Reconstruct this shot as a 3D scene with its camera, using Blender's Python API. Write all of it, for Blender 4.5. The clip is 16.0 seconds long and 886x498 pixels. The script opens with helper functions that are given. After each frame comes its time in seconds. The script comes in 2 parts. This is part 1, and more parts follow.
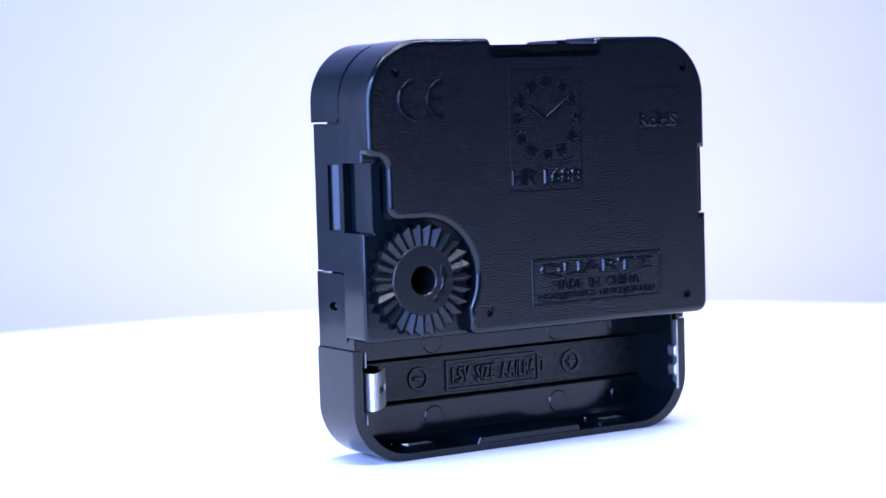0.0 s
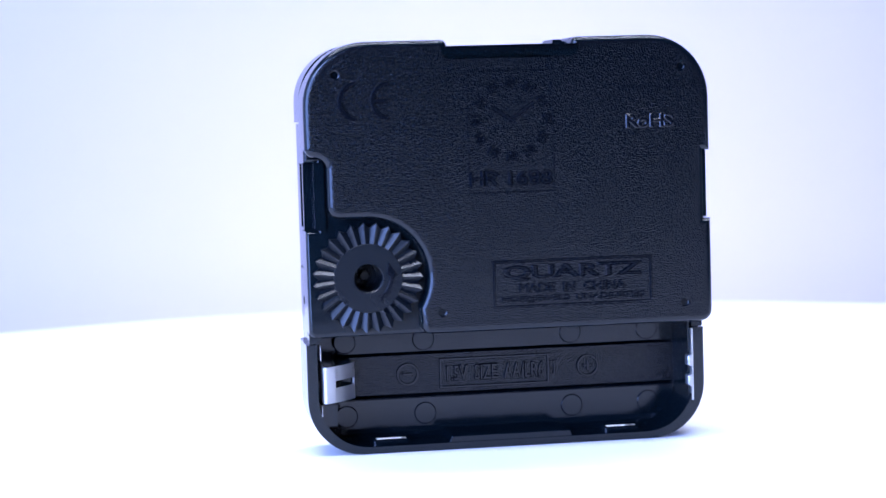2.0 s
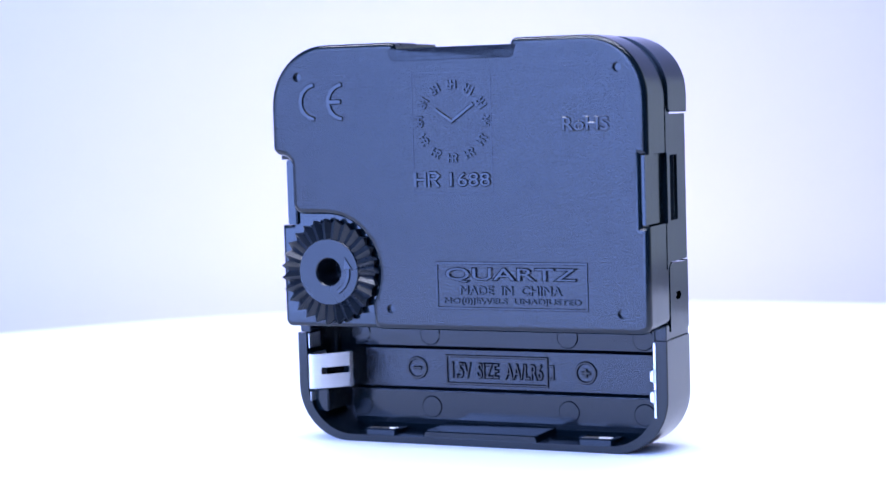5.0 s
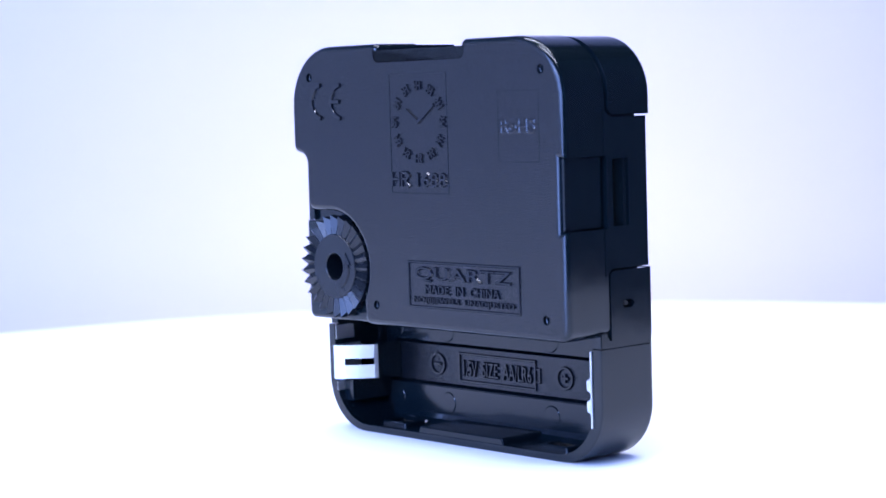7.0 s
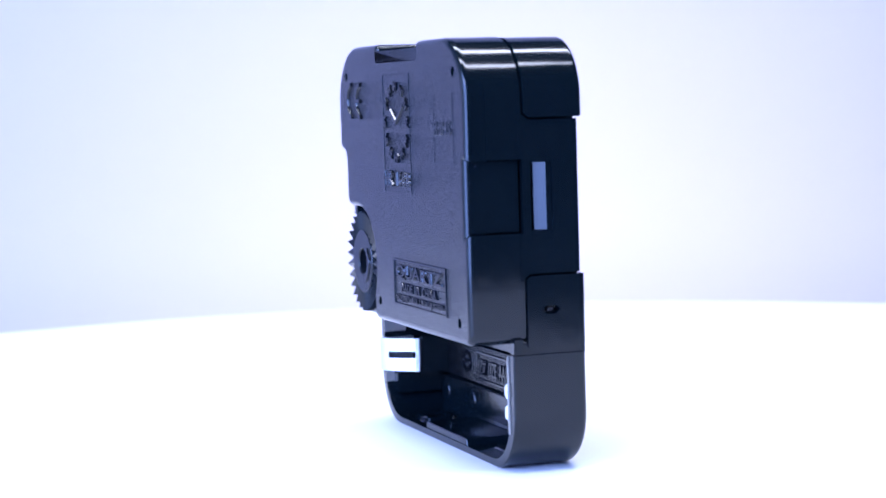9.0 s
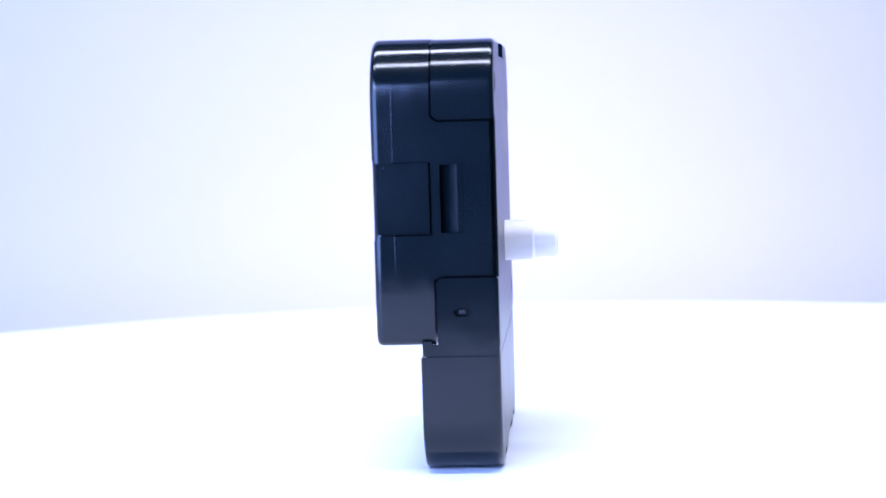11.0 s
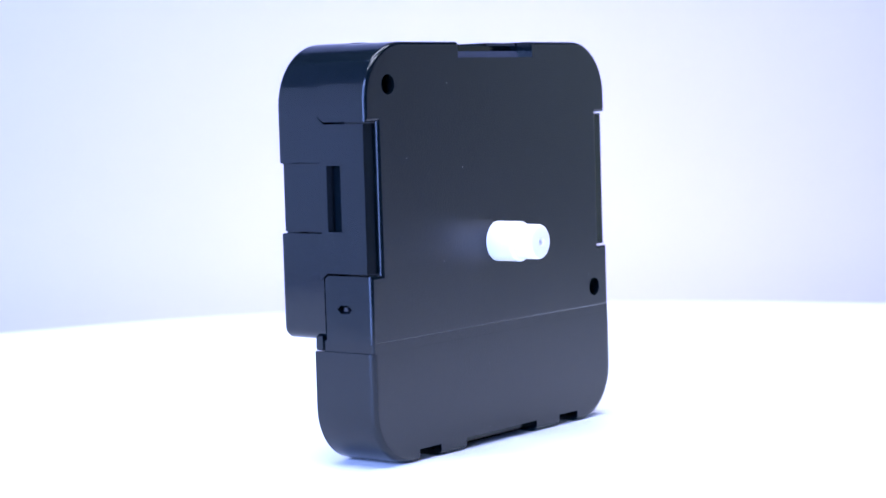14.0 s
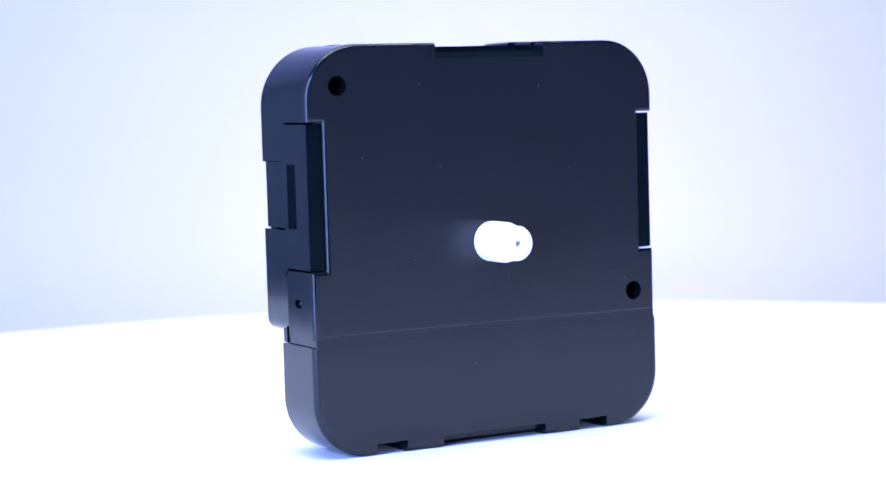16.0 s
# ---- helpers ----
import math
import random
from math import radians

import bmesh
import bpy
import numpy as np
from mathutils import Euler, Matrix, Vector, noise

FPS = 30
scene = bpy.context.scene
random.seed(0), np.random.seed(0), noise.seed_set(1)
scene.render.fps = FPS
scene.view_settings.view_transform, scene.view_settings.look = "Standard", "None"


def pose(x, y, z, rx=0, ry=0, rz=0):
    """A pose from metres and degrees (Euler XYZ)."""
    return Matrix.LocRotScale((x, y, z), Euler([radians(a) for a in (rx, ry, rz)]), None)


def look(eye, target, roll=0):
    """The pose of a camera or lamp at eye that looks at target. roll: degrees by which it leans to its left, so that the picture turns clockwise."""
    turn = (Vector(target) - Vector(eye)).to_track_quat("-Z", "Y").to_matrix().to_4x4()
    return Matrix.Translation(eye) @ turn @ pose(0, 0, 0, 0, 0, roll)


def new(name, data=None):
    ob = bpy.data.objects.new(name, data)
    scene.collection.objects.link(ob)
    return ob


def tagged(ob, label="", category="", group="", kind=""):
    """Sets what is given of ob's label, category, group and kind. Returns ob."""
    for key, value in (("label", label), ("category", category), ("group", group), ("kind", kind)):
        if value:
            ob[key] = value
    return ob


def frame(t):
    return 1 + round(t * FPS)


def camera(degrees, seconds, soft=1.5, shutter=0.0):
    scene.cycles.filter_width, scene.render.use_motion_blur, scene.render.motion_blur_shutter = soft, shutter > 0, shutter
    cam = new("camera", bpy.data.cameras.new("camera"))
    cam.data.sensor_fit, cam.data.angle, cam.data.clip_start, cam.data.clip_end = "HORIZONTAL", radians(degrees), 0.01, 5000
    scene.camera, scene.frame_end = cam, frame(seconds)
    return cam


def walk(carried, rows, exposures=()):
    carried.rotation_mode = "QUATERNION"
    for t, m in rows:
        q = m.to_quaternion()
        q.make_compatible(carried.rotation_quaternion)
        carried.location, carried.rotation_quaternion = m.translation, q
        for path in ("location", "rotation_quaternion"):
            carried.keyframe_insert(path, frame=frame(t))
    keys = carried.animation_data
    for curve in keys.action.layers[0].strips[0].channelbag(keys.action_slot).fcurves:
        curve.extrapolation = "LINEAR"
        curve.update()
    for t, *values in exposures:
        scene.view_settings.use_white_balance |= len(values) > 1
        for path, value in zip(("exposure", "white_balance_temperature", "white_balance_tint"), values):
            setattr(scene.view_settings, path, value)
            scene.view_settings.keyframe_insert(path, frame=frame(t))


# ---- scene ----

MM = 0.001
# turntable axis stands at the world origin, its top at z = 0
EYE = Vector((0.0, -0.2904, 0.04903))
YAW, PITCH = radians(1.284), radians(-4.342)
AIM = EYE + Vector((-math.sin(YAW) * math.cos(PITCH), math.cos(YAW) * math.cos(PITCH), math.sin(PITCH)))
cam = camera(24.49, 16.0, soft=1.5)
# a long lens, slightly open: the rim and the paper behind fall out of focus
cam.data.dof.use_dof, cam.data.dof.focus_distance, cam.data.dof.aperture_fstop = True, 0.283, 30.0
walk(cam, [(0.0, look(EYE, AIM, -1.69)), (16.0, look(EYE, AIM, -1.69))])

# ---- light ----
world = bpy.data.worlds.new("studio")
scene.world = world
world.use_nodes = True
world.node_tree.nodes["Background"].inputs["Color"].default_value = (0.55, 0.62, 1.0, 1)
world.node_tree.nodes["Background"].inputs["Strength"].default_value = 0.06
scene.view_settings.exposure = 0.0


def softbox(name, eye, target, w, h, watts, colour):
    lamp = bpy.data.lights.new(name, "AREA")
    lamp.shape, lamp.size, lamp.size_y, lamp.energy, lamp.color = "RECTANGLE", w, h, watts, colour
    ob = new(name, lamp)
    ob.matrix_world = look(eye, target)
    return ob


# two strip lamps overhead, a tall blue-sky window in front, then added fills with no seen source
softbox("strip_lamp_front", (0.0, -0.15, 0.50), (0.0, -0.07, 0.0), 0.55, 0.045, 3.9, (0.67, 0.73, 1.0))
softbox("strip_lamp_rear", (0.0, 0.11, 0.50), (0.0, 0.07, 0.0), 0.55, 0.045, 3.9, (0.67, 0.73, 1.0))
softbox("window_light", (-0.58, -0.77, 0.30), (0.0, 0.0, 0.05), 0.95, 0.85, 43.0, (0.243, 0.392, 1.0))
softbox("strip_lamp_window", (-0.42, -0.70, 0.52), (0.0, 0.0, 0.05), 0.50, 0.04, 1.2, (0.72, 0.80, 1.0))
# pale fill added from the left side, standing in for a lit wall
softbox("side_softbox", (-1.05, 0.05, 0.20), (0.0, 0.0, 0.05), 0.90, 0.70, 2.6, (0.42, 0.55, 1.0))
# unseen fill added at right rear to brighten what the case front reflects
softbox("rear_side_softbox", (1.02, 0.62, 0.20), (0.0, 0.0, 0.05), 0.70, 0.70, 1.15, (0.76, 0.95, 1.0))
# unseen fill low behind the platter, added for the paper's bright middle
softbox("background_lamp", (0.0, 0.56, -0.07), (0.0, 0.95, 0.015), 0.12, 0.06, 1.1, (1.0, 0.92, 0.96))


# ---- materials ----
def material(name, colour, rough, grain=0.0, grain_size=0.0004, metal=0.0, wear=0.0, specular=0.5, spots=0.0, vary=0.15):
    m = bpy.data.materials.new(name)
    m.use_nodes = True
    nt = m.node_tree
    b = nt.nodes["Principled BSDF"]
    b.inputs["Metallic"].default_value = metal
    b.inputs["Specular IOR Level"].default_value = specular
    co = nt.nodes.new("ShaderNodeTexCoord")
    big = nt.nodes.new("ShaderNodeTexNoise")
    big.inputs["Scale"].default_value, big.inputs["Detail"].default_value = 90.0, 4.0
    nt.links.new(co.outputs["Object"], big.inputs["Vector"])
    mix = nt.nodes.new("ShaderNodeMix")
    mix.data_type = "RGBA"
    mix.inputs[6].default_value = (*[c * (1 - vary) for c in colour], 1)
    mix.inputs[7].default_value = (*[min(1, c * (1 + vary)) for c in colour], 1)
    nt.links.new(big.outputs["Fac"], mix.inputs[0])
    last = mix.outputs[2]
    if spots:
        dust = nt.nodes.new("ShaderNodeTexVoronoi")
        dust.inputs["Scale"].default_value = 420.0
        nt.links.new(co.outputs["Object"], dust.inputs["Vector"])
        near = nt.nodes.new("ShaderNodeMath")
        near.operation, near.inputs[1].default_value = "LESS_THAN", 0.036
        nt.links.new(dust.outputs["Distance"], near.inputs[0])
        rare = nt.nodes.new("ShaderNodeMath")
        rare.operation, rare.inputs[1].default_value = "GREATER_THAN", 0.62
        sep = nt.nodes.new("ShaderNodeSeparateColor")
        nt.links.new(dust.outputs["Color"], sep.inputs[0])
        nt.links.new(sep.outputs[0], rare.inputs[0])
        both = nt.nodes.new("ShaderNodeMath")
        both.operation = "MULTIPLY"
        nt.links.new(near.outputs[0], both.inputs[0])
        nt.links.new(rare.outputs[0], both.inputs[1])
        amount = nt.nodes.new("ShaderNodeMath")
        amount.operation, amount.inputs[1].default_value = "MULTIPLY", spots
        nt.links.new(both.outputs[0], amount.inputs[0])
        fleck = nt.nodes.new("ShaderNodeMix")
        fleck.data_type = "RGBA"
        fleck.inputs[7].default_value = (0.45, 0.47, 0.55, 1)
        nt.links.new(amount.outputs[0], fleck.inputs[0])
        nt.links.new(last, fleck.inputs[6])
        last = fleck.outputs[2]
    nt.links.new(last, b.inputs["Base Color"])
    rr = nt.nodes.new("ShaderNodeMapRange")
    rr.inputs["To Min"].default_value, rr.inputs["To Max"].default_value = rough * (1 - wear), rough * (1 + wear)
    nt.links.new(big.outputs["Fac"], rr.inputs["Value"])
    nt.links.new(rr.outputs[0], b.inputs["Roughness"])
    if grain:
        fine = nt.nodes.new("ShaderNodeTexNoise")
        fine.inputs["Scale"].default_value, fine.inputs["Detail"].default_value = 1.0 / grain_size, 0.6
        nt.links.new(co.outputs["Object"], fine.inputs["Vector"])
        bump = nt.nodes.new("ShaderNodeBump")
        bump.inputs["Strength"].default_value, bump.inputs["Distance"].default_value = grain, 0.00014
        nt.links.new(fine.outputs["Fac"], bump.inputs["Height"])
        nt.links.new(bump.outputs["Normal"], b.inputs["Normal"])
    return m


GLOSS = material("glossy_black_plastic", (0.002, 0.005, 0.007), 0.14, 0.16, 0.003, wear=0.3, specular=0.37, spots=0.1)
GRAIN = material("grained_black_plastic", (0.002, 0.0032, 0.0045), 0.13, 0.5, 0.00016, wear=0.1, specular=0.39, spots=0.12)
SATIN = material("satin_black_plastic", (0.007, 0.009, 0.012), 0.30, 0.24, 0.0002, wear=0.15, specular=0.45, spots=0.5)
SMOOTH = material("moulded_black_lettering", (0.003, 0.004, 0.006), 0.14, 0.1, 0.0003, wear=0.1, specular=0.37)
KNOB = material("knob_black_plastic", (0.003, 0.005, 0.007), 0.28, 0.1, 0.0006, wear=0.2, specular=0.37)
STEEL = material("spring_steel", (0.62, 0.61, 0.60), 0.42, 0.08, 0.0006, metal=1.0, wear=0.2)
NYLON = material("white_nylon", (0.93, 0.89, 0.86), 0.42, 0.03, 0.001, wear=0.1, vary=0.02)
PAPER = material("white_backdrop_paper", (0.655, 0.615, 0.69), 0.8, 0.0, 0.002, wear=0.05, vary=0.012)
DISC = material("white_turntable_acrylic", (0.84, 0.85, 0.87), 0.5, 0.0, 0.003, wear=0.1, vary=0.01)
PALEWALL = material("pale_unseen_wall", (0.6, 0.62, 0.66), 0.7, 0.2, 0.004, wear=0.1)
GREYWALL = material("grey_unseen_wall", (0.11, 0.13, 0.185), 0.7, 0.2, 0.004, wear=0.1)
DARKROOM = material("charcoal_unseen_surround", (0.035, 0.036, 0.042), 0.8, 0.2, 0.004, wear=0.1)


# ---- mesh tools, in millimetres in the movement's own space ----
SHIFT = Matrix.Translation((1.116 * MM, -5.565 * MM, 0)) @ Matrix.Scale(MM, 4)


def link(name, bm, mats, place=SHIFT, smooth=20):
    bm.transform(place)
    bmesh.ops.recalc_face_normals(bm, faces=bm.faces)
    me = bpy.data.meshes.new(name)
    bm.to_mesh(me)
    bm.free()
    for m in mats if isinstance(mats, (list, tuple)) else [mats]:
        me.materials.append(m)
    if smooth:
        for p in me.polygons:
            p.use_smooth = True
        me.set_sharp_from_angle(angle=radians(smooth))
    return new(name, me)


def part(name, bm, mats, parent, label="", smooth=20, place=SHIFT):
    ob = link(name, bm, mats, place, smooth)
    ob.parent = parent
    return tagged(ob, label)


def rounded(corners, steps=8):
    """Outline of (x, z) points from corners (x, z, radius)."""
    out = []
    n = len(corners)
    for i in range(n):
        x, z, r = corners[i]
        p = Vector((x, z))
        if r <= 0:
            out.append((x, z))
            continue
        a = (Vector(corners[i - 1][:2]) - p).normalized()
        b = (Vector(corners[(i + 1) % n][:2]) - p).normalized()
        half = math.acos(max(-1, min(1, a.dot(b)))) / 2
        d = r / math.tan(half)
        mid = p + (a + b).normalized() * (r / math.sin(half))
        s, e = p + a * d - mid, p + b * d - mid
        turn = math.atan2(s.x * e.y - s.y * e.x, s.dot(e))
        k = max(2, int(steps * (1 if r > 2 else 0.6)))
        for j in range(k + 1):
            c, q = math.cos(turn * j / k), math.sin(turn * j / k)
            out.append((mid.x + c * s.x - q * s.y, mid.y + q * s.x + c * s.y))
    return out


def inset(loop, d):
    """The outline moved inwards by d; it runs counter-clockwise."""
    if d == 0:
        return loop
    out, n = [], len(loop)
    for i in range(n):
        p, a, b = Vector(loop[i]), Vector(loop[i - 1]), Vector(loop[(i + 1) % n])
        u, v = (p - a).normalized(), (b - p).normalized()
        m = Vector((-u.y, u.x)) + Vector((-v.y, v.x))
        m /= max(0.5, m.length_squared / 2)
        out.append(tuple(p + m * d))
    return out


def plate(loop, rings, bm=None, axis="y"):
    """A plate from an outline and rings of (depth, inset)."""
    bm = bm or bmesh.new()
    rows = []
    for y, d in rings:
        if axis == "y":
            rows.append([bm.verts.new((x, y, z)) for x, z in inset(loop, d)])
        elif axis == "x":
            rows.append([bm.verts.new((y, x, z)) for x, z in inset(loop, d)])
        else:
            rows.append([bm.verts.new((x, z, y)) for x, z in inset(loop, d)])
    n = len(loop)
    for a, b in zip(rows, rows[1:]):
        for i in range(n):
            bm.faces.new((a[i], a[(i + 1) % n], b[(i + 1) % n], b[i]))
    bm.faces.new(rows[0])
    bm.faces.new(rows[-1])
    return bm


def fillet(y_face, y_end, r, steps=5):
    """Rings from a rounded face edge to the far end."""
    s = 1 if y_end > y_face else -1
    return [(y_face, r + 0.12)] + [(y_face + s * r * (1 - math.sin(a)), r * (1 - math.cos(a)))
            for a in [math.pi / 2 * (1 - k / steps) for k in range(steps + 1)]] + [(y_face + s * (r + 0.12), 0), (y_end, 0)]


def block(x0, x1, y0, y1, z0, z1, bm=None, r=0.0):
    bm = bm or bmesh.new()
    made = bmesh.ops.create_cube(bm, size=1.0)["verts"]
    for v in made:
        v.co = ((x0 + x1) / 2 + v.co.x * (x1 - x0), (y0 + y1) / 2 + v.co.y * (y1 - y0), (z0 + z1) / 2 + v.co.z * (z1 - z0))
    if r:
        edges = {e for v in made for e in v.link_edges}
        bmesh.ops.bevel(bm, geom=list(edges), offset=r, segments=2, affect="EDGES")
    return bm


def circle(cx, cz, r, n=32):
    return [(cx + r * math.cos(2 * math.pi * i / n), cz + r * math.sin(2 * math.pi * i / n)) for i in range(n)]


def carve(bm, cutters, how="DIFFERENCE"):
    """The mesh cut by (or joined with) others."""
    me = bpy.data.meshes.new("body")
    bmesh.ops.recalc_face_normals(bm, faces=bm.faces)
    bm.to_mesh(me)
    bm.free()
    base = new("body", me)
    spare = [base]
    for c in cutters:
        cm = bpy.data.meshes.new("cutter")
        bmesh.ops.recalc_face_normals(c, faces=c.faces)
        c.to_mesh(cm)
        c.free()
        co = new("cutter", cm)
        spare.append(co)
        mod = base.modifiers.new("cut", "BOOLEAN")
        mod.operation, mod.solver, mod.object = how, "EXACT", co
    graph = bpy.context.evaluated_depsgraph_get()
    graph.update()
    done = bpy.data.meshes.new_from_object(base.evaluated_get(graph))
    out = bmesh.new()
    out.from_mesh(done)
    for o in spare:
        d = o.data
        bpy.data.objects.remove(o)
        bpy.data.meshes.remove(d)
    bpy.data.meshes.remove(done)
    return out


def add(bm, other):
    """Joins another mesh into bm."""
    me = bpy.data.meshes.new("piece")
    other.to_mesh(me)
    other.free()
    bm.from_mesh(me)
    bpy.data.meshes.remove(me)
    return bm


def grain_faces(ob, test):
    """Second material on the faces whose normal passes the test."""
    for p in ob.data.polygons:
        if test(p.normal, p.center):
            p.material_index = 1


def stroke(points, width, y0, y1, bm=None, closed=False):
    """A raised line of even width along (x, z) points."""
    bm = bm or bmesh.new()
    pts = [Vector(p) for p in points]
    n = len(pts)
    left, right, wide_l, wide_r = [], [], [], []
    foot = width / 2 + min(0.17, 0.55 * width)
    for i in range(n):
        a = pts[i - 1] if (closed or i > 0) else pts[0] * 2 - pts[1]
        b = pts[(i + 1) % n] if (closed or i < n - 1) else pts[-1] * 2 - pts[-2]
        u, v = (pts[i] - a).normalized(), (b - pts[i]).normalized()
        m = Vector((-u.y, u.x)) + Vector((-v.y, v.x))
        m /= max(0.5, m.length_squared / 2)
        left.append(pts[i] + m * width / 2)
        right.append(pts[i] - m * width / 2)
        wide_l.append(pts[i] + m * foot)
        wide_r.append(pts[i] - m * foot)
    rows = []
    for i in range(n):
        ring = ((left[i], y0), (right[i], y0), (wide_r[i], y1), (wide_l[i], y1))
        rows.append([bm.verts.new((q.x, y, q.y)) for q, y in ring])
    for i in range(n if closed else n - 1):
        a, b = rows[i], rows[(i + 1) % n]
        for k in range(4):
            bm.faces.new((a[k], a[(k + 1) % 4], b[(k + 1) % 4], b[k]))
    if not closed:
        bm.faces.new(rows[0])
        bm.faces.new(rows[-1])
    return bm


def lettering(text, x0, x1, z0, z1, y_face, height, weight=0.0):
    """Raised letters fitted into a box on a face that looks along -y."""
    cu = bpy.data.curves.new("lettering", "FONT")
    cu.body, cu.size, cu.offset, cu.resolution_u = text, 1.0, weight, 3
    cu.bevel_depth, cu.bevel_resolution, cu.extrude = 0.05, 0, 0.0
    ob = new("lettering", cu)
    graph = bpy.context.evaluated_depsgraph_get()
    graph.update()
    me = bpy.data.meshes.new_from_object(ob.evaluated_get(graph))
    bm = bmesh.new()
    bm.from_mesh(me)
    bpy.data.objects.remove(ob)
    bpy.data.curves.remove(cu)
    bpy.data.meshes.remove(me)
    xs, ys = [v.co.x for v in bm.verts], [v.co.y for v in bm.verts]
    a, b, c, d = min(xs), max(xs), min(ys), max(ys)
    for v in bm.verts:
        v.co = (x0 + (v.co.x - a) / (b - a) * (x1 - x0), y_face - v.co.z / 0.05 * height,
                z0 + (v.co.y - c) / (d - c) * (z1 - z0))
    return bm


# ---- the stage ----
def make_stage():
    bm = bmesh.new()
    # sweep of paper: lies on the table, bends up behind the turntable
    profile = [(-0.5, -0.12), (0.86, -0.12)]
    for k in range(1, 13):
        a = math.pi / 2 * k / 12
        profile.append((0.86 + 0.09 * math.sin(a), -0.12 + 0.09 * (1 - math.cos(a))))
    profile.append((0.95, 0.95))
    # widened beyond view on both sides so the case mirrors pale paper
    rows = [[bm.verts.new((x, y, z)) for y, z in profile] for x in (-1.15, 1.5)]
    under = [[bm.verts.new((x, y + (0.002 if z > -0.03 else 0), z - 0.002)) for y, z in profile] for x in (-1.15, 1.5)]
    for i in range(len(profile) - 1):
        bm.faces.new((rows[0][i], rows[1][i], rows[1][i + 1], rows[0][i + 1]))
        bm.faces.new((under[0][i], under[0][i + 1], under[1][i + 1], under[1][i]))
    paper = link("backdrop", bm, PAPER, Matrix(), 60)
    tagged(paper, "white paper sweep curving up behind the turntable", "backdrop", kind="structure")
    # unseen walls added round the stage, toned for what the plastic reflects
    for name, box, mat, label in (
            ("wall_right", (1.6, 1.7, -1.9, 1.4, -0.9, 1.7), GREYWALL, "unseen grey wall added for the right-hand reflections"),
            ("wall_left", (-1.3, -1.2, -1.9, 1.4, -0.9, 1.7), PALEWALL, "unseen pale wall added for the left-hand reflections"),
            ("wall_front", (-1.3, 1.7, -2.0, -1.9, -0.9, 1.7), DARKROOM, "unseen dark charcoal wall added to close the stage"),
            ("wall_rear", (-1.3, 1.7, 1.4, 1.5, -0.9, 1.7), DARKROOM, "unseen dark charcoal wall added to close the stage"),
            ("ceiling", (-1.3, 1.7, -2.0, 1.5, 1.7, 1.8), DARKROOM, "unseen dark ceiling added to close the stage"),
            ("floor", (-1.3, 1.7, -2.0, 1.5, -1.0, -0.9), DARKROOM, "unseen dark floor added to close the stage")):
        tagged(link(name, block(*box), mat, Matrix(), 0), label, name.split("_")[0], kind="structure")
    table = block(-1.17, 1.52, -0.55, 1.0, -0.155, -0.1225, r=0.004)
    ob = link("studio_table", table, DARKROOM, Matrix())
    tagged(ob, "dark table under the white paper sweep", "table", kind="structure")
    for x in (-1.11, 1.46):
        for y in (-0.5, 0.94):
            part("leg", block(x - 0.02, x + 0.02, y - 0.02, y + 0.02, -0.9, -0.155, r=0.003), DARKROOM, ob, place=Matrix())


def make_turntable():
    loop = circle(0, 0, 186, 160)
    bm = plate(loop, fillet(-0.4, -12, 2.0, 6), axis="z")
    hub = new("turntable")
    tagged(hub, "round white turntable with a soft rounded rim", "turntable")
    part("platter", bm, DISC, hub, place=Matrix.Scale(MM, 4))
    part("drum", plate(circle(0, 0, 90, 96), [(-12, 0), (-118, 0), (-119.9, 2)], axis="z"), DISC, hub, place=Matrix.Scale(MM, 4))
    return hub


# ---- the clock movement ----
GX, GZ = -20.1, 24.5   # hand-setting wheel


def arc(cx, cz, r, a0, a1, n=12):
    return [(cx + r * math.cos(radians(a0 + (a1 - a0) * i / n)), cz + r * math.sin(radians(a0 + (a1 - a0) * i / n))) for i in range(n + 1)]


SIDE = [(-0.9, 24.6), (0.4, 25.65), (7.3, 25.65), (7.3, 45.45), (0.5, 45.45), (-0.7, 46.5)]   # side panel, (y, z)


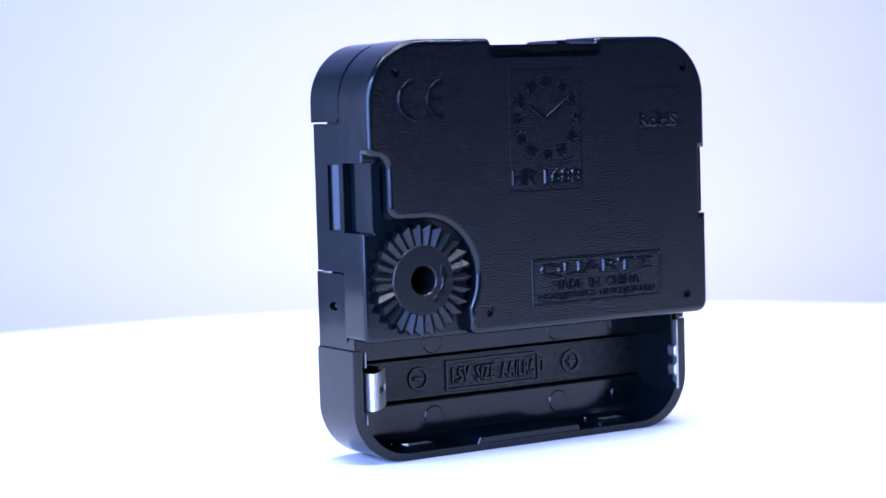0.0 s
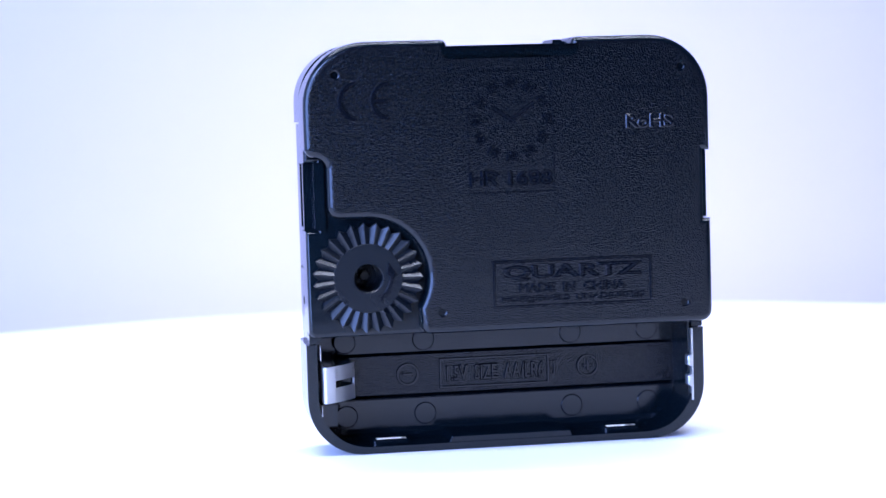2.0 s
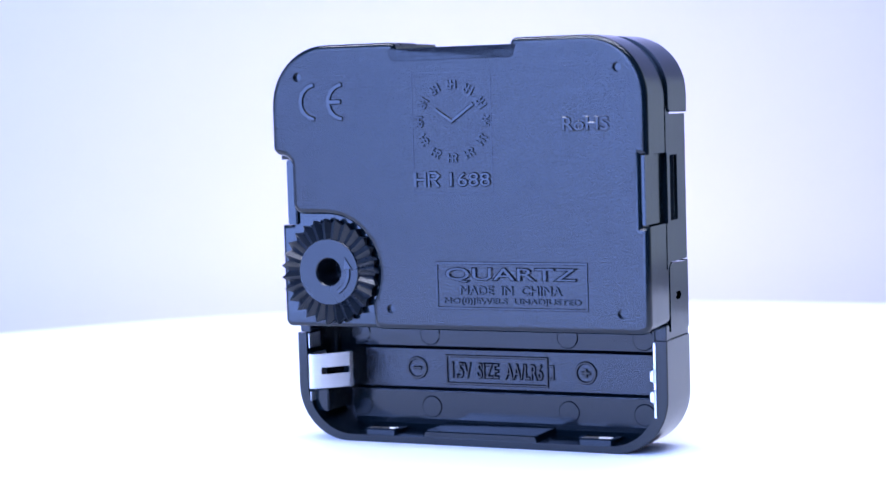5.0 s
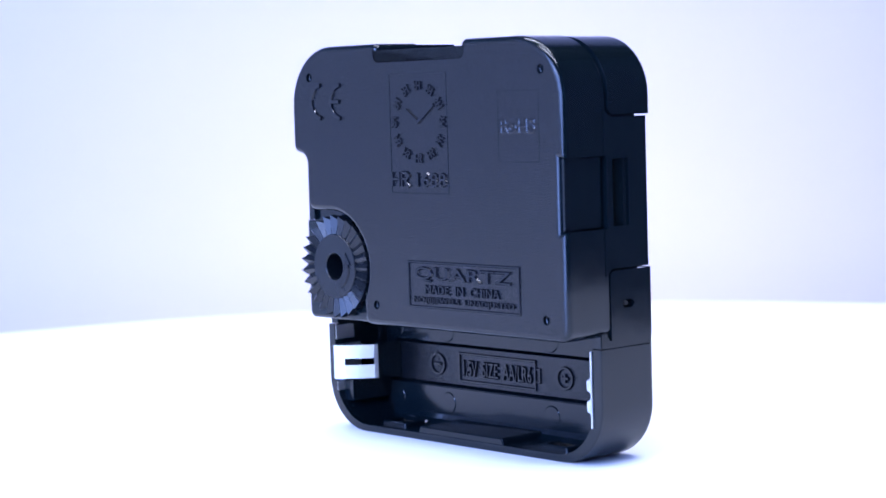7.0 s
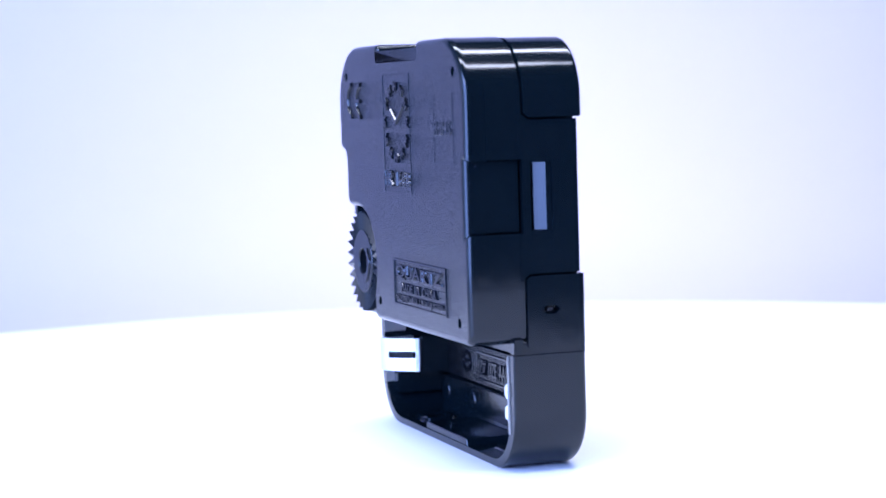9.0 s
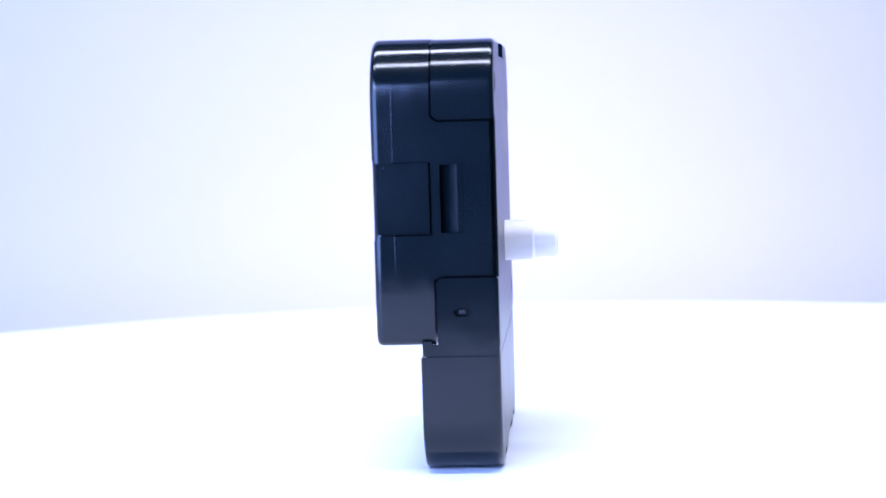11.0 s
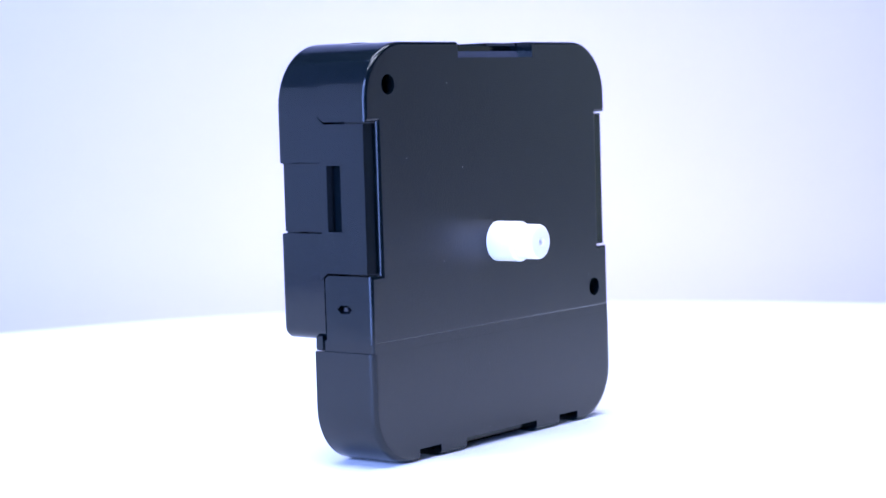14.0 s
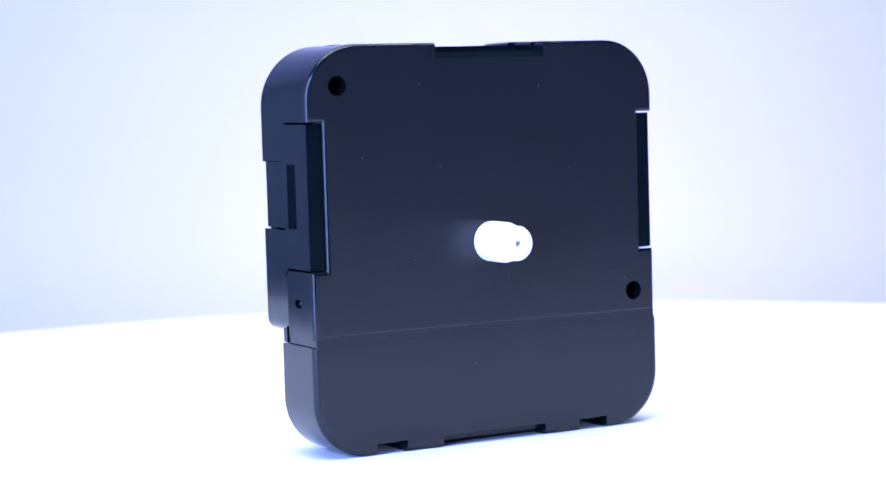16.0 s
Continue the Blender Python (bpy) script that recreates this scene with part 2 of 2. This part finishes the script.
def make_cover(root):
    # low plate: full outline, notched on both sides for the catches
    low = rounded([(-28.2, 16.5, 1.0), (27.8, 16.6, 1.6), (27.8, 30.9, 0), (25.9, 30.9, 0), (25.9, 40.4, 0), (27.8, 40.4, 0), (27.8, 56.3, 8.5),
                   (8.8, 56.3, 0.65), (8.55, 54.8, 0.3), (-8.45, 54.8, 0.3), (-8.7, 56.3, 0.65), (-28.2, 56.3, 8.5), (-28.2, 40.3, 0), (-26.5, 40.3, 0),
                   (-26.5, 31.0, 0), (-28.2, 31.0, 0)], 12)
    bm = carve(plate(low, fillet(-5.8, -0.35, 0.5, 6)), [plate(circle(GX, GZ, 1.95), [(-7, 0), (-1, 0)])])
    # raised face round the wheel pocket
    high = rounded([(-13.0, 18.6, 0.3), (-13.0, 16.6, 1.2), (27.8, 16.6, 1.6), (27.8, 30.9, 0), (26.85, 30.9, 0), (26.85, 40.3, 0), (27.8, 40.3, 0), (27.8, 56.3, 8.5),
                    (8.75, 56.3, 0.9), (8.5, 54.6, 0.12), (-8.4, 54.6, 0.12), (-8.65, 56.3, 0.9), (-28.2, 56.3, 8.5), (-28.2, 41.2, 1.25),
                    (-25.3, 40.7, 1.6), (-25.3, 32.7, 1.6)] + [(x, z, 0) for x, z in arc(GX, GZ, 8.15, 90, -32, 20)], 12)
    pits = [plate(circle(x, z, 0.64, 20), [(-9, 0), (-7.45, 0), (-7.4, 0.1)]) for x, z in ((-23.85, 51.95), (23.85, 51.9), (-10.15, 19.5), (23.85, 19.4))]
    bm = add(bm, carve(plate(high, fillet(-8.0, -5.3, 0.82, 6)), pits))
    # side panels with their catch windows
    for s in (1, -1):
        side = SIDE
        lo, hi = sorted((s * 24.6, s * 27.88))
        panel = plate(side, [(lo, 0), (hi, 0)], axis="x")
        w0, w1 = sorted((s * 26.2, s * 29))
        bm = add(bm, carve(panel, [block(w0, w1, 0.75, 3.75, 31.2, 40.0), block(w0, w1, -2.0, -0.35, 30.85, 40.4)]))
        # sloping catch inside the window
        v = [(s * 26.25, 0.78, 31.25), (s * 26.45, 0.78, 31.25), (s * 27.35, 2.6, 31.25), (s * 27.62, 2.95, 31.25), (s * 27.62, 3.72, 31.25), (s * 26.25, 3.72, 31.25)]
        a = [bm.verts.new(p) for p in v]
        b = [bm.verts.new((p[0], p[1], 39.97)) for p in v]
        for i in range(len(v)):
            bm.faces.new((a[i], a[(i + 1) % len(v)], b[(i + 1) % len(v)], b[i]))
        bm.faces.new(a)
        bm.faces.new(b)
        # small tab under the panel beside the battery bay
        lo, hi = sorted((s * 26.3, s * 27.9))
        block(lo, hi, -2.1, -0.8, 15.25, 17.2, bm, 0.1)
    ob = part("cover", bm, [GLOSS, GRAIN], root, "grained black plastic back cover with moulded writing")
    grain_faces(ob, lambda n, c: n.y < -0.98 and c.y < -0.0130)
    for s in (1, -1):
        lo, hi = sorted((s * 25.5, s * (27.25 if s > 0 else 26.95)))
        catch = block(lo, hi, -7.5 if s > 0 else -6.4, -0.68, 31.1, 40.3, r=0.06 if s > 0 else 0.15)
        part("catch", catch, GLOSS, ob, smooth=0)


def make_case(root):
    bay_loop = rounded([(-26.9, 0.6, 7.0), (26.4, 0.6, 7.0), (26.4, 16.75, 0), (-26.9, 16.75, 0)], 10)
    bay = lambda: plate(bay_loop, [(-4, 0), (6.2, 0)])
    upper = rounded([(-27.9, 16.2, 0), (27.9, 16.2, 0), (27.9, 25.45, 0), (25.6, 25.45, 0), (25.6, 45.65, 0), (28.1, 45.65, 0), (28.1, 56.15, 7.8),
                     (-28.1, 56.15, 7.8), (-28.1, 45.65, 0), (-25.6, 45.65, 0),
                     (-25.6, 25.45, 0), (-27.9, 25.45, 0)], 12)
    top = plate(upper, [(-0.08, 0)] + fillet(8.0, 7.0, 0.55, 6)[::-1])
    cuts = [bay(), block(-9.3, 7.7, -0.5, 6.6, 52.6, 57),
            plate([(8.7, 53.5), (8.7, 57.5), (5.2, 57.5), (5.2, 55.0), (6.4, 55.0)], [(-9.6, 0), (8.0, 0)], axis="x")]
    gate = [(2.0, 20.9), (2.5, 20.35), (3.9, 20.35), (4.5, 20.9), (3.9, 21.45), (2.5, 21.45)]
    for lo, hi in ((26.9, 29), (-29, -26.9)):
        cuts.append(plate(gate, [(lo, 0), (hi, 0)], axis="x"))
    for lo, hi in ((25.6, 29), (-29, -25.6)):
        cuts.append(plate(inset(SIDE, -0.3), [(lo, 0), (hi, 0)], axis="x"))
    for x, z in ((23.3, 50.5), (-24.2, 19.4)):
        cuts.append(plate(circle(x, z, 1.35), [(3.5, 0), (9, 0)]))
    bm = carve(top, cuts)
    strip = rounded([(-27.8, 15.0, 0), (27.65, 15.0, 0), (27.65, 16.6, 0), (-27.8, 16.6, 0)])
    bm = add(bm, carve(plate(strip, [(-0.8, 0), (7.8, 0), (7.92, 0.1)]), [bay()]))
    # tub of the battery bay with through slots and cut-backs along its foot
    tub = rounded([(-28.35, 18.0, 0), (-28.35, -0.4, 7.8), (28.0, -0.4, 7.8), (28.0, 18.0, 0)], 14)
    cuts = [bay(), block(-8.42, 8.42, 4.6, 9, -1, 1.25), block(-30, 30, -5, 10, 15.15, 20)]
    for x in (-16.6, 16.5):
        cuts.append(block(x - 2.35, x + 2.35, 0.6, 9, -1, 1.25))
        cuts.append(block(x - 2.1, x + 2.1, 0.4, 3.6, -1, 3.0))
    cuts.append(block(-26.4, -23.2, 5, 7.5, 6.6, 15.3))
    for z in (12.25, 6.2):
        cuts.append(plate([(5.5, z - 0.4), (7.4, z + 0.2), (7.4, z + 0.3), (5.5, z + 0.35)], [(-25.5, 0), (25.5, 0)], axis="x"))
    rings = [(-2.3, 0.15), (-2.15, 0)] + fillet(8.0, 6.8, 0.9, 6)[::-1]
    bm = add(bm, carve(plate(tub, rings), cuts))
    ob = part("case", bm, [GLOSS, SATIN, GRAIN], root, "black plastic front case with open battery bay")
    grain_faces(ob, lambda n, c: n.y > 0.97 and c.y > 0.0)
    for p in ob.data.polygons:
        if p.normal.y < -0.97 and 0.0006 < p.center.y < 0.0009:
            p.material_index = 2
    # sloped cradle strips on the bay's floor
    for z0, z1, zz in ((12.6, 16.6, 1), (1.4, 5.9, -1)):
        a = [(6.5, z0), (6.5, z1), (5.9, z1), (5.9, z0)] if zz > 0 else [(6.5, 0.4), (6.5, z1), (5.9, z1), (5.9, 1.9), (5.5, 1.2), (4.4, 0.55), (4.4, 0.4)]
        ways = [block(x - 2.05, x + 2.05, 3, 9, -1, 0.84) for x in (-16.6, 16.5)]
        strip = carve(plate(a, [(-23.1, 0), (25.6, 0)], axis="x"), [plate(inset(bay_loop, -0.25), [(-4, 0), (6.6, 0)])], "INTERSECT")
        part("cradle", carve(strip, ways), GLOSS, ob, smooth=0)
        for x in (-22.2, -10.9, 10.5, 21.8):
            z = 14.3 if zz > 0 else 3.7
            y = 5.9
            disc = plate(circle(0, 0, 1.6, 28), [(-0.14, 0.22), (-0.14, 0.14), (0.0, 0), (0.4, 0)])
            tilt = Matrix.Translation((x, y, z))
            disc.transform(tilt)
            part("ejector_mark", disc, GLOSS, ob)
    # thicker middle of the bay's foot, and lips round the slots
    foot = rounded([(-8.9, 0.3, 0), (8.9, 0.3, 0), (8.5, 1.52, 0.25), (-8.4, 1.52, 0.25)])
    part("foot_rib", plate(foot, [(-2.1, 0.15), (-1.95, 0), (6.3, 0)]), GLOSS, ob)
    for x in (-16.6, 16.5):
        ring = plate(rounded([(x - 2.75, -0.1, 0.7), (x + 2.75, -0.1, 0.7), (x + 2.75, 4.2, 0.8), (x - 2.75, 4.2, 0.8)]), [(0.5, 0), (1.0, 0), (1.15, 0.15)], axis="z")
        part("slot_lip", carve(ring, [block(x - 2.1, x + 2.1, 0.4, 3.6, 0, 3), block(x - 2.05, x + 2.05, 3.0, 9, 0, 0.82)]), GLOSS, ob)
    # unseen core block added to keep light from leaking through the seam
    part("inner_frame", block(-25.2, 25.2, -2.0, 2.0, 18.0, 52.0), GLOSS, ob)
    # posts that hold the spring contact
    part("post", block(-26.4, -24.2, -1.2, 6.3, 3.6, 6.7, r=0.15), GLOSS, ob)
    part("post", block(-23.3, -21.6, 1.8, 6.4, 6.7, 12.2, r=0.3), GLOSS, ob)
    # plastic wall in front of the plus contact
    part("bay_wall", block(25.8, 26.05, -1.75, 6.2, 3.3, 16.4), GLOSS, ob)
    # hanger bar in the top slot
    part("hanger_bar", block(-9.45, 7.65, 2.2, 4.4, 52.4, 55.7, r=0.2), GLOSS, ob)
    # moulding nibs on the side walls
    for s in (1, -1):
        lo, hi = sorted((s * 26.8, s * 27.6))
        part("gate_mark", block(lo, hi, 2.7, 3.6, 20.65, 21.15, r=0.12), SATIN, ob)


def make_bay_marks(root):
    y = 6.17
    bm = stroke([(-8.5, 7.2), (7.2, 7.2), (7.2, 11.2), (-8.5, 11.2)], 0.22, y - 0.22, y + 0.1, closed=True)
    stroke([(7.4, 8.3), (8.1, 8.3), (8.1, 10.1), (7.4, 10.1)], 0.2, y - 0.2, y + 0.1, bm)
    part("battery_frame", bm, SMOOTH, root)
    part("lettering", lettering("1.5V  SIZE  AA/LR6", -7.7, 6.6, 7.95, 10.45, y, 0.26), SMOOTH, root, "raised battery size lettering in black plastic")
    for x, plus in ((-13.25, 0), (13.05, 1)):
        bm = stroke(circle(x, 9.3, 1.45, 32), 0.24, y - 0.25, y + 0.1, closed=True)
        stroke([(x - 0.65, 9.3), (x + 0.65, 9.3)], 0.28, y - 0.25, y + 0.1, bm)
        if plus:
            stroke([(x, 8.65), (x, 9.95)], 0.28, y - 0.26, y + 0.1, bm)
        part("plus_mark" if plus else "minus_mark", bm, SMOOTH, root)


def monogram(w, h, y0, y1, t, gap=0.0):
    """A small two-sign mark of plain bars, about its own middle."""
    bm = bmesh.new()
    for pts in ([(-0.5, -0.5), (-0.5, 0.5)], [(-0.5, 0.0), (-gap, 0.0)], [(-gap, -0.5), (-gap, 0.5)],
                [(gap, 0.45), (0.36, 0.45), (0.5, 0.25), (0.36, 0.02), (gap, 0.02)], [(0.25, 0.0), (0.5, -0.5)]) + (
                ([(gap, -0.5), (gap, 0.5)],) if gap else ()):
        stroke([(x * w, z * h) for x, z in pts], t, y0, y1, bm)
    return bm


def make_cover_marks(root):
    y, up = -8.0, 0.25
    # conformity mark of two round strokes
    bm = stroke(arc(-20.9, 48.4, 2.4, 97, 263, 18), 0.46, y - up, y + 0.1)
    part("conformity_mark", bm, SMOOTH, root)
    bm = stroke(arc(-16.5, 48.35, 2.4, 97, 263, 18), 0.46, y - up, y + 0.1)
    stroke([(-18.8, 48.35), (-17.0, 48.35)], 0.46, y - up - 0.01, y + 0.1, bm)
    part("conformity_mark", bm, SMOOTH, root)
    # dial emblem
    bm = stroke([(-2.5, 46.95), (-0.05, 45.3), (3.2, 47.6)], 0.34, y - up, y + 0.1)
    part("dial_hands", bm, SMOOTH, root)
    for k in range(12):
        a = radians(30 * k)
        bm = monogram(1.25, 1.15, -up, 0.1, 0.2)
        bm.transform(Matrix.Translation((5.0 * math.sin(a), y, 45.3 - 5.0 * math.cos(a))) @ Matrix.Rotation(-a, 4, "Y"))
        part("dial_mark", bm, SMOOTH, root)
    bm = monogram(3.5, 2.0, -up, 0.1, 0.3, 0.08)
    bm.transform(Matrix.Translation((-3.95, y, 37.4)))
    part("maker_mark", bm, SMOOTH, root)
    part("lettering", lettering("1688", -0.7, 5.6, 36.35, 38.45, y, up), SMOOTH, root, "raised model number in black plastic")
    line = lambda pts, closed=False: stroke(pts, 0.12, y - 0.05, y + 0.1, closed=closed)
    part("emblem_frame", line([(-6.0, 35.5), (5.75, 35.5), (5.75, 52.0), (-6.0, 52.0)], True), SMOOTH, root)
    part("stamp_frame", stroke([(15.7, 39.9), (23.3, 39.9), (23.3, 49.2), (15.7, 49.2)], 0.1, y - 0.02, y + 0.1, closed=True), SMOOTH, root)
    part("lettering", lettering("RoHS", 15.9, 22.7, 43.6, 45.6, y, 0.08), SMOOTH, root, "faint raised compliance lettering in black plastic")
    # name plate
    bm = stroke([(-2.95, 19.8), (19.0, 19.8), (19.0, 26.0), (-2.95, 26.0)], 0.22, y - 0.17, y + 0.1, closed=True)
    part("name_plate_frame", bm, SMOOTH, root)
    part("lettering", lettering("QUARTZ", -1.8, 17.9, 23.25, 25.45, y, up), SMOOTH, root, "raised wide lettering in black plastic")
    part("lettering", lettering("MADE  IN  CHINA", 0.45, 15.5, 21.65, 22.95, y, up), SMOOTH, root)
    part("lettering", lettering("NO(0)JEWELS  UNADJUSTED", -2.0, 18.2, 20.2, 21.25, y, up), SMOOTH, root)


def make_wheel(root):
    teeth = 27
    bm = bmesh.new()
    n = teeth * 2
    inner, outer, rim, back = [], [], [], []
    for i in range(n):
        a = 2 * math.pi * i / n
        tip = i % 2 == 0
        c, s = math.cos(a), math.sin(a)
        r = 7.5 if tip else 6.8
        inner.append(bm.verts.new((4.65 * c, -7.0 if tip else -6.7, 4.65 * s)))
        outer.append(bm.verts.new((r * c, -7.15 if tip else -6.4, r * s)))
        rim.append(bm.verts.new((r * c, -5.95, r * s)))
        back.append(bm.verts.new((6.4 * c, -5.2, 6.4 * s)))
    for i in range(n):
        j = (i + 1) % n
        bm.faces.new((inner[i], outer[i], outer[j], inner[j]))
        bm.faces.new((outer[i], rim[i], rim[j], outer[j]))
        bm.faces.new((rim[i], back[i], back[j], rim[j]))
    wheel = part("setting_wheel", bm, KNOB, root, "ribbed black hand-setting wheel with a hollow hub", smooth=10)
    # hub disc with a bore
    prof = [(4.75, -5.6), (4.72, -6.9), (4.6, -7.05), (2.05, -7.05), (1.9, -6.9), (1.75, -1.2), (0.0, -1.2)]
    hub = bmesh.new()
    k = 48
    rows = [[hub.verts.new((r * math.cos(2 * math.pi * i / k), y, r * math.sin(2 * math.pi * i / k))) for i in range(k)] for r, y in prof[:-1]]
    for a, b in zip(rows, rows[1:]):
        for i in range(k):
            hub.faces.new((a[i], a[(i + 1) % k], b[(i + 1) % k], b[i]))
    hub.faces.new(rows[-1])
    disc = part("hub", hub, KNOB, wheel)
    bore = plate([(0.95 * math.cos(radians(60 * i)), 0.95 * math.sin(radians(60 * i))) for i in range(6)], [(-2.4, 0.3), (-2.3, 0.15), (-1.1, 0.1)])
    part("spindle", bore, KNOB, wheel)
    arrow = stroke(arc(0, 0, 3.15, -62, 8, 12), 0.5, -7.26, -6.95)
    plate([(2.55, 0.35), (3.75, 0.45), (2.75, 2.0)], [(-7.26, 0), (-6.9, -0.2)], arrow)
    part("arrow", arrow, SMOOTH, wheel)
    for ob in (wheel, *wheel.children):
        ob.data.transform(Matrix.Translation((GX * MM, -0.45 * MM, GZ * MM)))


def make_contacts(root):
    # spring leaf: up along the wall, folded over the rim and down to the bay
    path = [(-26.3, 2.0), (-26.3, -2.8), (-26.2, -3.2), (-25.9, -3.4), (-25.4, -3.25), (-24.5, -2.5), (-23.4, -1.45), (-22.4, -0.25), (-21.6, 0.85), (-21.4, 1.4)]
    pts = [Vector(p) for p in path]
    off = []
    for i, p in enumerate(pts):
        d = (pts[min(i + 1, len(pts) - 1)] - pts[max(i - 1, 0)]).normalized()
        off.append(p + Vector((d.y, -d.x)) * -0.22)
    bm = bmesh.new()

    def strip(i0, i1, z0, z1):
        rows = []
        for i in range(i0, i1 + 1):
            rows.append([bm.verts.new((p.x, p.y, z)) for p, z in ((pts[i], z0), (pts[i], z1), (off[i], z1), (off[i], z0))])
        for a, b in zip(rows, rows[1:]):
            for k in range(4):
                bm.faces.new((a[k], a[(k + 1) % 4], b[(k + 1) % 4], b[k]))
        bm.faces.new(rows[0])
        bm.faces.new(rows[-1])
    strip(0, 5, 7.1, 12.1)
    strip(5, 8, 7.1, 9.1)
    strip(5, 8, 10.1, 12.1)
    strip(8, 9, 7.1, 12.1)
    leaf = part("spring_contact", bm, STEEL, root, "bent bright steel spring contact with a slot", smooth=50)
    for z0, z1 in ((12.9, 15.0), (5.2, 6.6)):
        part("anchor", block(-26.49, -26.40, -2.4, 1.0, z0, z1), STEEL, leaf)
    # plate on the plus side, its edge bent into two lugs
    bm = block(26.12, 26.38, -2.5, 3.0, 4.8, 14.9)
    con = part("plate_contact", bm, STEEL, root, "thin bright steel contact plate with two bent lugs")
    for z in (10.45, 7.65):
        lug = plate(rounded([(25.55, z - 0.65, 0.3), (26.25, z - 1.0, 0), (26.25, z + 1.0, 0), (25.55, z + 0.65, 0.3)]), [(-2.75, 0.15), (-2.6, 0), (-1.2, 0)])
        part("lug", lug, STEEL, con)
    nub = plate(circle(1.0, 9.1, 0.9, 20), [(25.45, 0.3), (25.6, 0), (25.85, 0)], axis="x")
    part("nub", nub, GLOSS, con)


def make_shaft(root):
    k = 48
    prof = [(2.85, 7.9), (2.85, 11.9), (2.7, 12.15), (2.45, 12.2), (2.45, 14.95), (2.38, 15.15), (2.2, 15.33), (1.9, 15.41), (0.55, 15.45), (0.42, 15.25), (0.4, 13.7)]
    bm = bmesh.new()
    rows = [[bm.verts.new((-0.22 + r * math.cos(2 * math.pi * i / k), y, 28.1 + r * math.sin(2 * math.pi * i / k))) for i in range(k)] for r, y in prof]
    for a, b in zip(rows, rows[1:]):
        for i in range(k):
            bm.faces.new((a[i], a[(i + 1) % k], b[(i + 1) % k], b[i]))
    bm.faces.new(rows[-1])
    shaft = part("hand_shaft", bm, NYLON, root, "stepped white nylon hand shaft")
    part("seconds_pin", plate(circle(-0.22, 28.1, 0.28, 16), [(13.5, 0), (15.0, 0), (15.1, 0.06)]), STEEL, shaft)


make_stage()
turntable = make_turntable()
movement = new("clock_movement")
tagged(movement, "black plastic quartz clock movement standing upright on the white turntable", "clock movement")
make_cover(movement)
make_case(movement)
make_bay_marks(movement)
make_cover_marks(movement)
make_wheel(movement)
make_contacts(movement)
make_shaft(movement)


def motions():
    # one steady turn, clockwise seen from above
    for thing in (turntable, movement):
        walk(thing, [(0.5 * k, pose(0, 0, 0, 0, 0, 33.351 - 11.439 * 0.5 * k)) for k in range(33)])


motions()
